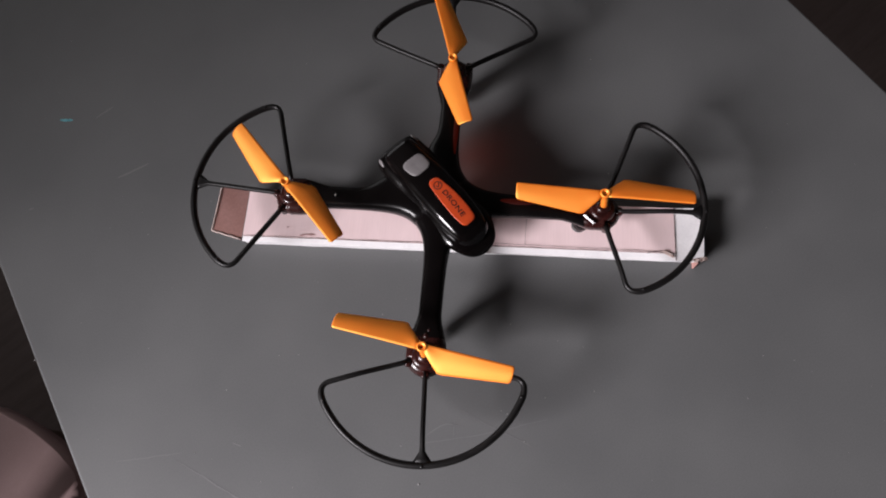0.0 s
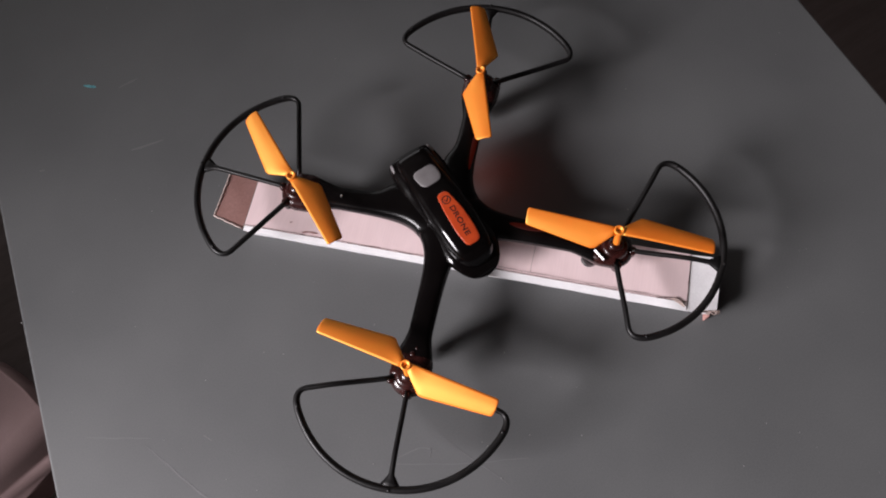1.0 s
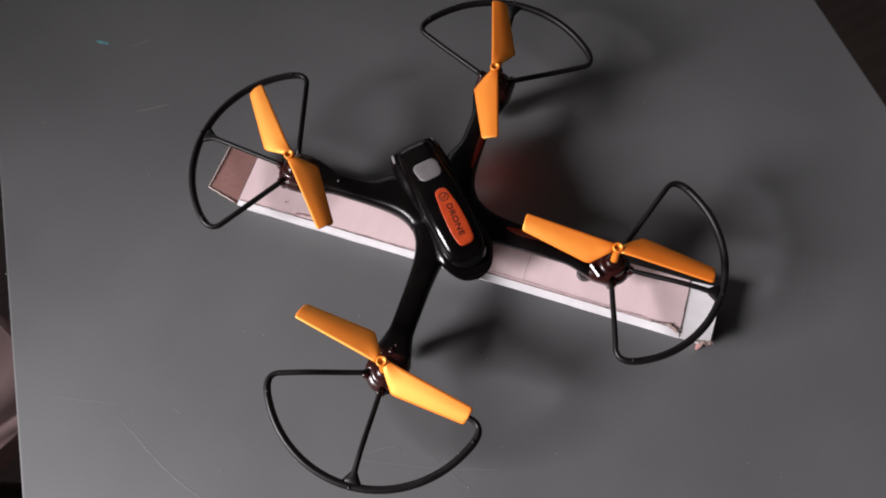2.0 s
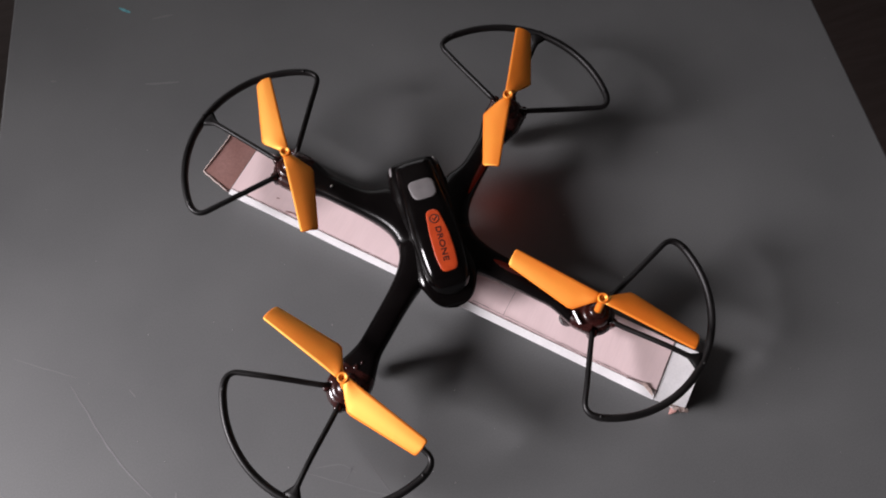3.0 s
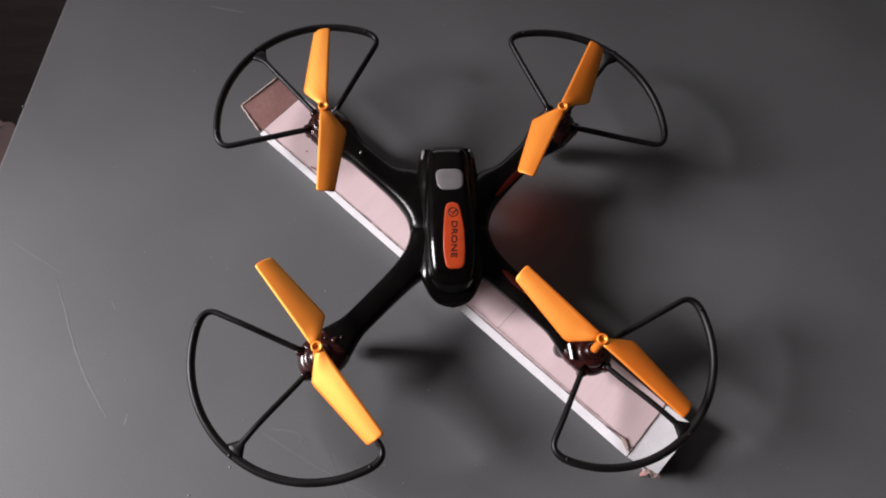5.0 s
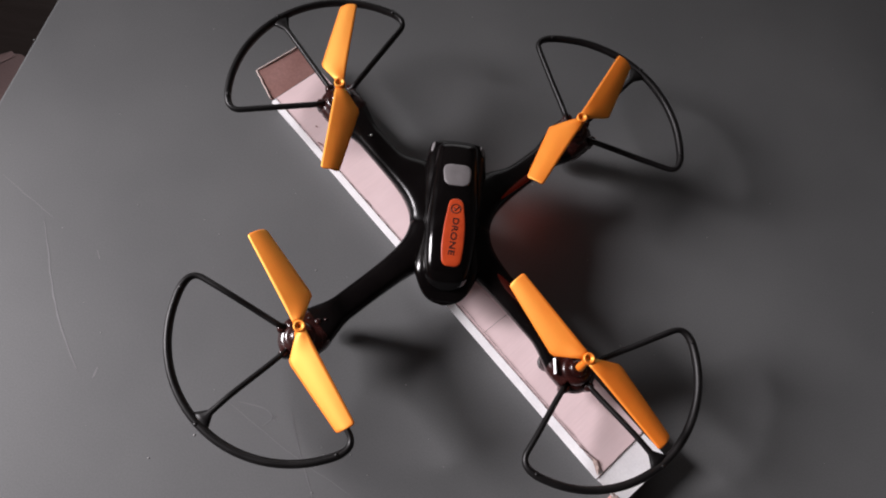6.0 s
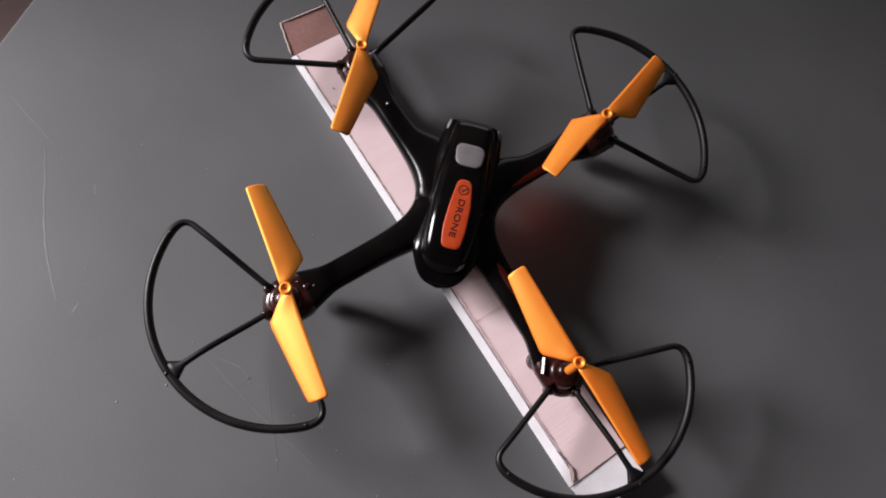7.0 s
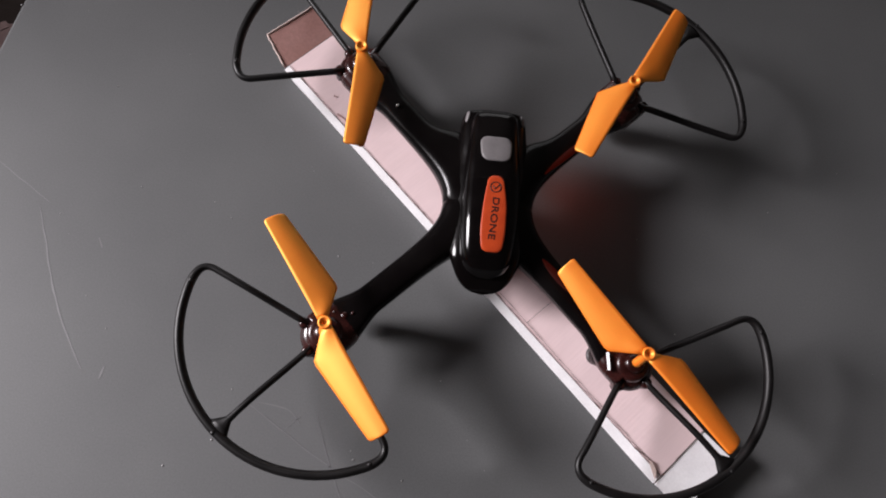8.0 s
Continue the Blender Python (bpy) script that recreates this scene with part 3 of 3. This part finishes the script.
def guard_mesh(hx, hy, cx, cy, GUARD_Z, R, first, last, middle):
    """One blade guard: an arc on three spokes, in one moulding."""
    low = 0.0495

    def rim(deg, r=R):
        a = math.radians(deg)
        return Vector((cx + r * math.cos(a), cy + r * math.sin(a), GUARD_Z))

    def spoke_to(q, n, stop=0.0):
        d = Vector((q.x - hx, q.y - hy, 0))
        length = d.length - stop
        u = d.normalized()
        res = []
        for i in range(n):
            r = 0.0118 + (length - 0.0118) * i / (n - 1)
            res.append(Vector((hx + u.x * r, hy + u.y * r, low + (GUARD_Z - low) * smooth_step(0.012, 0.060, r))))
        return res

    # arc with rounded ends that run on into the outer spokes
    loop = []
    for deg, inset in ((first, 11.0), (last, -11.0)):
        corner = rim(deg - inset * 0.25, R * 1.035)
        side = spoke_to(corner, 9, 0.0125)
        p0, p2 = side[-1], rim(deg + inset)
        for i in range(1, 12):
            t = i / 12
            side.append(p0 * (1 - t) ** 2 + corner * 2 * t * (1 - t) + p2 * t * t)
        loop.append(side)
    arc = [rim(first + 11.0 + (last - first - 22.0) * i / 30) for i in range(31)]
    path = loop[0] + arc + loop[1][::-1]

    def width(s):
        e = min(s, 1 - s)
        return 0.0020 + 0.00060 * smooth_step(0.14, 0.26, e)

    body = tube(path, width, lambda s: width(s) * 1.2, 12)
    mid = tube(spoke_to(rim(middle), 15), lambda s: 0.0019 + 0.0068 * smooth_step(0.80, 1.0, s) ** 2, lambda s: 0.0021, 12)
    bosses = []
    for q in (rim(first + 6.0, R - 0.0006), rim(middle, R + 0.0006), rim(last - 6.0, R - 0.0006)):
        bosses.append(lathe([(0.0, GUARD_Z + 0.0010), (0.0014, GUARD_Z + 0.0010), (0.0014, GUARD_Z + 0.0029), (0.0009, GUARD_Z + 0.0033), (0.0, GUARD_Z + 0.0034)], 12, (q.x, q.y, 0)))
    return merge(body, mid, *bosses)


def blade_mesh(turn, length=0.0680, foot=(0.0, 0.0)):
    """A two-bladed propeller about the origin, along +x and -x; turn: +1 or -1 for its hand."""
    pieces = []
    for flip in (0, math.pi):
        rows = 26
        rings = []
        for i in range(rows + 1):
            r = 0.0022 + (length - 0.0022) * (1 - (1 - i / rows) ** 1.35)
            lead = -0.0027 - 0.0036 * (r / length)
            trail = curve_at(r, [(0.0022, 0.0034), (0.0050, 0.0056)]) if r < 0.005 else (0.0056 + 0.0112 * (r - 0.005) / 0.0112 if r < 0.0162 else 0.0168 - (r - 0.0162) / (length - 0.0162) * 0.0099)
            e = length - r
            if e < 0.0019:
                cut = 0.0019 - math.sqrt(max(0.0, 0.0019 ** 2 - (0.0019 - e) ** 2))
                lead, trail = lead + cut, trail - cut
            lead, trail = lead * 0.965, trail * 0.965
            pitch = math.radians(interp(r, [(0.002, 9), (0.014, 22), (length, 20.5)]))
            ring = []
            m = 10
            for k in range(m + 1):
                w = lead + (trail - lead) * k / m
                camber = 0.0011 * math.sin(math.pi * k / m)
                ring.append((w, camber + 0.0005))
            for k in range(m, -1, -1):
                w = lead + (trail - lead) * k / m
                camber = 0.0011 * math.sin(math.pi * k / m)
                ring.append((w, camber - 0.0005))
            pts = []
            for w, h in ring:
                y = w * math.cos(pitch) + h * math.sin(pitch)
                z = -w * math.sin(pitch) + h * math.cos(pitch)
                x, y = r, y * turn
                ca, sa = math.cos(flip), math.sin(flip)
                pts.append((x * ca - y * sa, x * sa + y * ca, z))
            rings.append(pts)
        pieces.append(loft(rings))
    hub = lathe([(0.0013, -0.0006), (0.0013, 0.0018), (0.0022, 0.0018), (0.0024, 0.0024), (0.0034, 0.0025), (0.0038, 0.0019), (0.0038, -0.0006), (0.0027, -0.0016), (0.0, -0.0016)], 26)
    sleeve = tube([(foot[0] * k / 6, foot[1] * k / 6 + 0.000001 * k, -0.0010 - 0.0118 * k / 6) for k in range(7)], 0.0027, None, 20)
    return merge(hub, sleeve, *pieces)


SIZE = {"FL": 0.95, "FR": 0.885, "RL": 1.0, "RR": 0.99}             # the propellers are not quite alike
TURN = {"FL": (91.8, 1), "FR": (59.3, -1), "RL": (122.5, -1), "RR": (135.9, 1)}
BASE = {"FL": (-0.0011, -0.0015), "FR": (0.0004, -0.0006), "RL": (-0.0018, -0.0034), "RR": (-0.0021, -0.0042)}     # motor axis against propeller hub
FOOT = {"FL": (0.0110, -0.006), "FR": (-0.0070, 0.0010), "RL": (0.0095, 0.0085), "RR": (-0.0158, 0.0022)}
for key, (px, py) in HUBS.items():
    hx, hy = px + BASE[key][0], py + BASE[key][1]
    part("arm", arm_mesh(hx, hy), black_satin, drone)
    pod = part("motor_housing", lathe([(0.0, 0.0420), (0.0080, 0.0422), (0.0110, 0.0428), (0.0132, 0.0438), (0.0144, 0.0450), (0.0146, 0.0462), (0.0145, 0.0470), (0.0141, 0.0477),
                                       (0.0124, 0.0497), (0.0119, 0.0501), (0.0110, 0.0502), (0.0107, 0.0506), (0.0104, 0.0530), (0.0098, 0.0548), (0.0086, 0.0558), (0.0072, 0.0562), (0.0, 0.0564)],
                                      56, (hx, hy, 0)), smoke_red, drone, "smoky dark red motor housing")
    part("motor", lathe([(0.0, 0.050), (0.0056, 0.050), (0.0057, 0.0575), (0.0050, 0.0590), (0.0024, 0.0594), (0.0, 0.0594)], 30, (hx, hy, 0)), smoke_red, pod)
    part("rim", lathe([(0.0125, 0.0440), (0.0146, 0.0443), (0.0151, 0.0447), (0.0151, 0.0452), (0.0146, 0.0457), (0.0140, 0.0462), (0.0134, 0.0467), (0.0129, 0.0471), (0.0118, 0.0472)], 64, (hx, hy, 0)),
         smoke_red, pod, "glossy rim of the housing")
    if key == "RR":                                            # added plate, tilted so that it throws the key lamp's glint at the camera
        face_up = Vector((-0.62, -0.045, 0.782)).normalized()
        lengthways = Vector((0.10, -0.99, 0)).cross(face_up).cross(face_up).normalized()
        sideways = face_up.cross(lengthways)
        middle = Vector((0.0757, -0.0893, 0.0556))
        plate = []
        for h, k in ((-0.0018, 0.6), (-0.0002, 1.0), (0.0, 0.9)):
            plate.append([tuple(middle + lengthways * (sy * (0.0054 if k == 1.0 else 0.0051)) + sideways * (sx * 0.0009 * k) + face_up * h) for sx, sy in ((-1, -1), (1, -1), (1, 1), (-1, 1))])
        part("glint_plate", loft(plate), black_gloss, pod, "polished black plate added to catch a glint", smooth=False)
    if key == "FL":
        part("screw", lathe([(0.0, 0.0535), (0.0011, 0.0535), (0.0011, 0.0556), (0.0006, 0.0561), (0.0, 0.0562)], 14, (-0.0616, 0.0592, 0)), steel, drone, "tiny steel screw")
    inward = Vector((-hx, -hy, 0)).normalized()
    flank = Vector((-inward.y, inward.x, 0))
    saddle = []
    for i in range(15):
        s = -0.002 + 0.0195 * i / 14
        L = math.hypot(hx, hy)
        fade = smooth_step(0.0100, 0.0170, s)
        w = arm_half(L - s, L) + 0.00035 - 0.0007 * fade
        z1 = curve_at(L - s, [(0.060, 0.0545), (L - 0.014, 0.0535), (L + 0.002, 0.0545)]) + 0.0006 - 0.0010 * fade
        ring = []
        for k in range(26):
            a = 2 * math.pi * k / 26
            c, q = math.cos(a), math.sin(a)
            p = Vector((hx, hy, 0)) + inward * s + flank * math.copysign(abs(c) ** 0.6, c) * w
            ring.append((p.x, p.y, 0.0465 + math.copysign(abs(q) ** 0.62, q) * ((z1 - 0.0465) if q > 0 else 0.0085)))
        saddle.append(ring)
    part("saddle", loft(saddle), smoke_red, pod)
    for u, v, r in ((0.0115, 0.0062, 0.0011), (0.0195, -0.0010, 0.0011), (0.0150, 0.0010, 0.0022)):
        p = Vector((hx, hy, 0)) + inward * u + flank * v
        part("rivet", lathe([(0.0, 0.0505), (r, 0.0505), (r, 0.0535), (r * 0.7, 0.0541), (0.0, 0.0543)], 14, (p.x, p.y, 0)), smoke_red, pod)
    part("shaft", tube([(hx + (px - hx) * k / 5, hy + (py - hy) * k / 5 + 0.000001 * k, 0.0580 + 0.0142 * k / 5) for k in range(6)], 0.0011, None, 14), steel, pod, "steel shaft")
    cx, cy, gz, gr = GUARDS[key][:4]
    for deg in GUARDS[key][4:]:
        a = math.atan2(cy + gr * math.sin(radians(deg)) - hy, cx + gr * math.cos(radians(deg)) - hx)
        part("screw_boss", lathe([(0.0, 0.0400), (0.0032, 0.0405), (0.0036, 0.0480), (0.0031, 0.0505), (0.0016, 0.0514), (0.0011, 0.0512), (0.0, 0.0512)], 20,
                                 (hx + 0.0138 * math.cos(a), hy + 0.0138 * math.sin(a), 0)), smoke_red, pod)
    part("blade_guard", guard_mesh(hx, hy, *GUARDS[key]), black_guard, drone, "thin black plastic blade guard")
    angle, hand = TURN[key]
    prop = part("propeller", blade_mesh(hand, 0.0680 * SIZE[key], tuple(Matrix.Rotation(-radians(angle), 2) @ Vector((hx - px, hy - py)))), blade_orange, drone, "bright orange two-bladed propeller")
    prop.matrix_basis = pose(px, py, HUB_Z - 0.0022, 0, 0, angle)
    fx, fy = px + FOOT[key][0], py + FOOT[key][1]
    SOLE = BOX_TOP - fy * math.tan(radians(PITCH)) if key in ("FL", "RR") else (0.0135 if key == "RL" else 0.0060)
    foot = part("foot", lathe([(0.0, SOLE + 0.0004), (0.0050, SOLE + 0.0004), (0.0062, SOLE + 0.0014), (0.0062, SOLE + 0.0026), (0.0054, SOLE + 0.0036), (0.0, SOLE + 0.0038)], 28, (fx, fy, 0)),
                foot_grey, drone, "dark grey rubber foot")
    base = Vector((fx, fy, SOLE + 0.003))
    lean = {"FL": 0.75, "FR": 1.5, "RL": -0.5, "RR": 0.75}[key]
    head = Vector((fx + (hx - fx) * lean, fy + (hy - fy) * lean, 0.043))
    part("leg", tube([tuple(base.lerp(head, k / 6) + Vector((0.00001 * k, 0, 0))) for k in range(7)], lambda q: (0.0088 if key == "FR" else 0.0064) + 0.0004 * q, None, 18), black_gloss, foot)
    for k in range(3):
        a = radians(205 + 35 * (k - 1))
        part("screw_hole", lathe([(0.0, SOLE + 0.0034), (0.0007, SOLE + 0.0034), (0.0007, SOLE + 0.0042), (0.0, SOLE + 0.0042)], 8, (fx + 0.0047 * math.cos(a), fy + 0.0047 * math.sin(a), 0)), ink, foot)


# ---- marks on the table ----
def ribbon(points, width, z=0.00012, n=6, wobble=0.0006, seed=0):
    """A hairline mark along a few places, tapering and slightly unsteady."""
    bm = bmesh.new()
    ps = [Vector((*p, 0)) for p in points]
    line = []
    for i in range(len(ps) - 1):
        p0, p1, p2, p3 = ps[max(i - 1, 0)], ps[i], ps[i + 1], ps[min(i + 2, len(ps) - 1)]
        for j in range(n):
            t = j / n
            line.append(0.5 * (2 * p1 + (p2 - p0) * t + (2 * p0 - 5 * p1 + 4 * p2 - p3) * t * t + (3 * p1 - p0 - 3 * p2 + p3) * t ** 3))
    line.append(ps[-1])
    k = len(line)
    prev = None
    for i, p in enumerate(line):
        d = (line[min(i + 1, k - 1)] - line[max(i - 1, 0)]).normalized()
        v = Vector((-d.y, d.x, 0))
        p = p + v * wobble * noise.noise(Vector((p.x * 90, p.y * 90, seed)))
        w = width * 0.5 * (0.25 + math.sin(math.pi * min(1, max(0, i / (k - 1)))) ** 0.5) * (0.6 + 0.8 * abs(noise.noise(Vector((p.x * 300, p.y * 300, seed + 7)))))
        a, b = bm.verts.new(p + v * w + Vector((0, 0, z))), bm.verts.new(p - v * w + Vector((0, 0, z)))
        if prev:
            bm.faces.new((prev[0], a, b, prev[1]))
        prev = (a, b)
    return bm


SCRATCHES = [
    ([(-0.2946, -0.0121), (-0.2839, -0.0374), (-0.2732, -0.0636), (-0.2606, -0.0887), (-0.2493, -0.1056), (-0.2421, -0.1166)], 0.0011),
    ([(-0.3347, 0.0206), (-0.3112, 0.0053), (-0.2877, -0.0100)], 0.0007),
    ([(-0.1385, -0.1275), (-0.1118, -0.1443), (-0.0881, -0.1590), (-0.0616, -0.1727), (-0.0469, -0.1806)], 0.0007),
    ([(-0.1306, -0.1275), (-0.1119, -0.1304), (-0.1030, -0.1393)], 0.0008),
    ([(-0.0932, -0.1324), (-0.0842, -0.1561), (-0.0753, -0.1757), (-0.0704, -0.1874)], 0.0008),
    ([(-0.1118, -0.1423), (-0.1030, -0.1334)], 0.0007),
    ([(-0.2284, -0.1136), (-0.2302, -0.1215)], 0.0012),
    ([(-0.2512, -0.0303), (-0.2471, -0.0374)], 0.0010),
]
for i, (pts, w) in enumerate(SCRATCHES):
    part("scratch", ribbon(pts, w, seed=i), scratch_paint, table, "pale hairline scratch", smooth=False)
for pts, w in (([(-0.1863, 0.3182), (-0.1749, 0.3182), (-0.1655, 0.3171)], 0.0022), ([(-0.2026, 0.2451), (-0.1871, 0.2408), (-0.1716, 0.2375)], 0.0024), ([(-0.2858, 0.2755), (-0.2806, 0.2733)], 0.002)):
    part("paint_smear", ribbon(pts, w, seed=3), pale_paint, table, "faint pale smear", smooth=False)
part("paint_spot", ribbon([(-0.2148, 0.3425), (-0.2101, 0.3375), (-0.2053, 0.3326)], 0.0032, seed=5), cyan_paint, table, "small turquoise paint spot", smooth=False)


def grain_of_dust(x, y, r, bm):
    geo = bmesh.ops.create_icosphere(bm, subdivisions=1, radius=r)
    for v in geo["verts"]:
        v.co = Vector((v.co.x * random.uniform(0.7, 1.5) + x, v.co.y * random.uniform(0.7, 1.5) + y, v.co.z * 0.35 + r * 0.2))


dust = bmesh.new()
for x, y, r in ((0.137, -0.061, 0.0009), (-0.093, -0.028, 0.0009), (-0.155, -0.152, 0.0011), (-0.181, -0.169, 0.0009), (-0.148, -0.121, 0.0008), (-0.018, -0.105, 0.0009),
                (-0.233, -0.090, 0.0007), (-0.250, -0.070, 0.0006), (-0.050, -0.155, 0.0008), (-0.222, -0.226, 0.0007), (-0.037, -0.167, 0.0008), (-0.068, -0.157, 0.0010),
                (-0.168, -0.008, 0.0007), (-0.072, -0.181, 0.0008), (-0.070, -0.152, 0.0007), (-0.348, 0.142, 0.0012)):
    grain_of_dust(x, y, r * 0.7, dust)
for i in range(170):
    y = random.uniform(-0.5, 0.6)
    x = random.uniform(edge_x(-1, y) + 0.01, edge_x(1, y) - 0.01)
    grain_of_dust(x, y, random.choice((0.0002, 0.0003, 0.0003, 0.0005)), dust)
specks = new("dust_specks", finish("dust_specks", dust, dust_grey))
tagged(specks, "pale dust specks scattered on the grey table", "dust", kind="stuff")


# ---- red position light under the fuselage ----
led_glow = bpy.data.materials.new("led_glow")
led_glow.use_nodes = True
lg = led_glow.node_tree.nodes["Principled BSDF"]
lg.inputs["Base Color"].default_value = (0.5, 0.02, 0.01, 1)
lg.inputs["Emission Color"].default_value = (1.0, 0.10, 0.04, 1)
lg.inputs["Emission Strength"].default_value = 8.0
part("position_light", lathe([(0.0, 0.0320), (0.0018, 0.0325), (0.0022, 0.0365), (0.0, 0.0365)], 14, (0.0570, 0.0500, 0)), led_glow, drone, "small red glowing light")
led_data = bpy.data.lights.new("led_light", "AREA")
led_data.shape, led_data.size, led_data.energy, led_data.color = "DISK", 0.008, 0.0036, (1.0, 0.12, 0.05)
led = new("led_light", led_data)
led.parent = drone
led.matrix_basis = look((0.0590, 0.0455, 0.0330), (0.0640, 0.0150, 0.0))
# added strips with faint emission put a red glow on that arm and another
arm_red_glow = bpy.data.materials.new("arm_red_glow")
arm_red_glow.use_nodes = True
pg = arm_red_glow.node_tree.nodes["Principled BSDF"]
pg.inputs["Base Color"].default_value = (0.012, 0.002, 0.0015, 1)
pg.inputs["Roughness"].default_value = 0.6
pg.inputs["Specular IOR Level"].default_value = 0.1
pg.inputs["Emission Color"].default_value = (1.0, 0.06, 0.015, 1)
pg.inputs["Emission Strength"].default_value = 0.022
for corner, side, begin, run in (("FR", 0.62, 0.040, 0.050), ("RR", -0.15, 0.046, 0.030)):
    arm_line = Vector((HUBS[corner][0] + BASE[corner][0], HUBS[corner][1] + BASE[corner][1], 0))
    reach = arm_line.length
    ahead = arm_line.normalized()
    rear = Vector((ahead.y, -ahead.x, 0))
    glow_line = []
    for k in range(15):
        d = begin + run * k / 14
        q = ahead * d + rear * arm_half(d, reach) * side
        drop = 0.0010 if abs(side) > 0.4 else 0.0003
        glow_line.append((q.x, q.y, curve_at(d, [(0.030, 0.0572), (0.060, 0.0543), (reach - 0.014, 0.0533)]) - drop))
    part("red_glow_strip", tube(glow_line, lambda q: 0.0012 + 0.0016 * math.sin(math.pi * q), lambda q: 0.0004 + 0.0008 * math.sin(math.pi * q), 10), arm_red_glow, drone, "dim glowing strip added for the red glow on the arm")
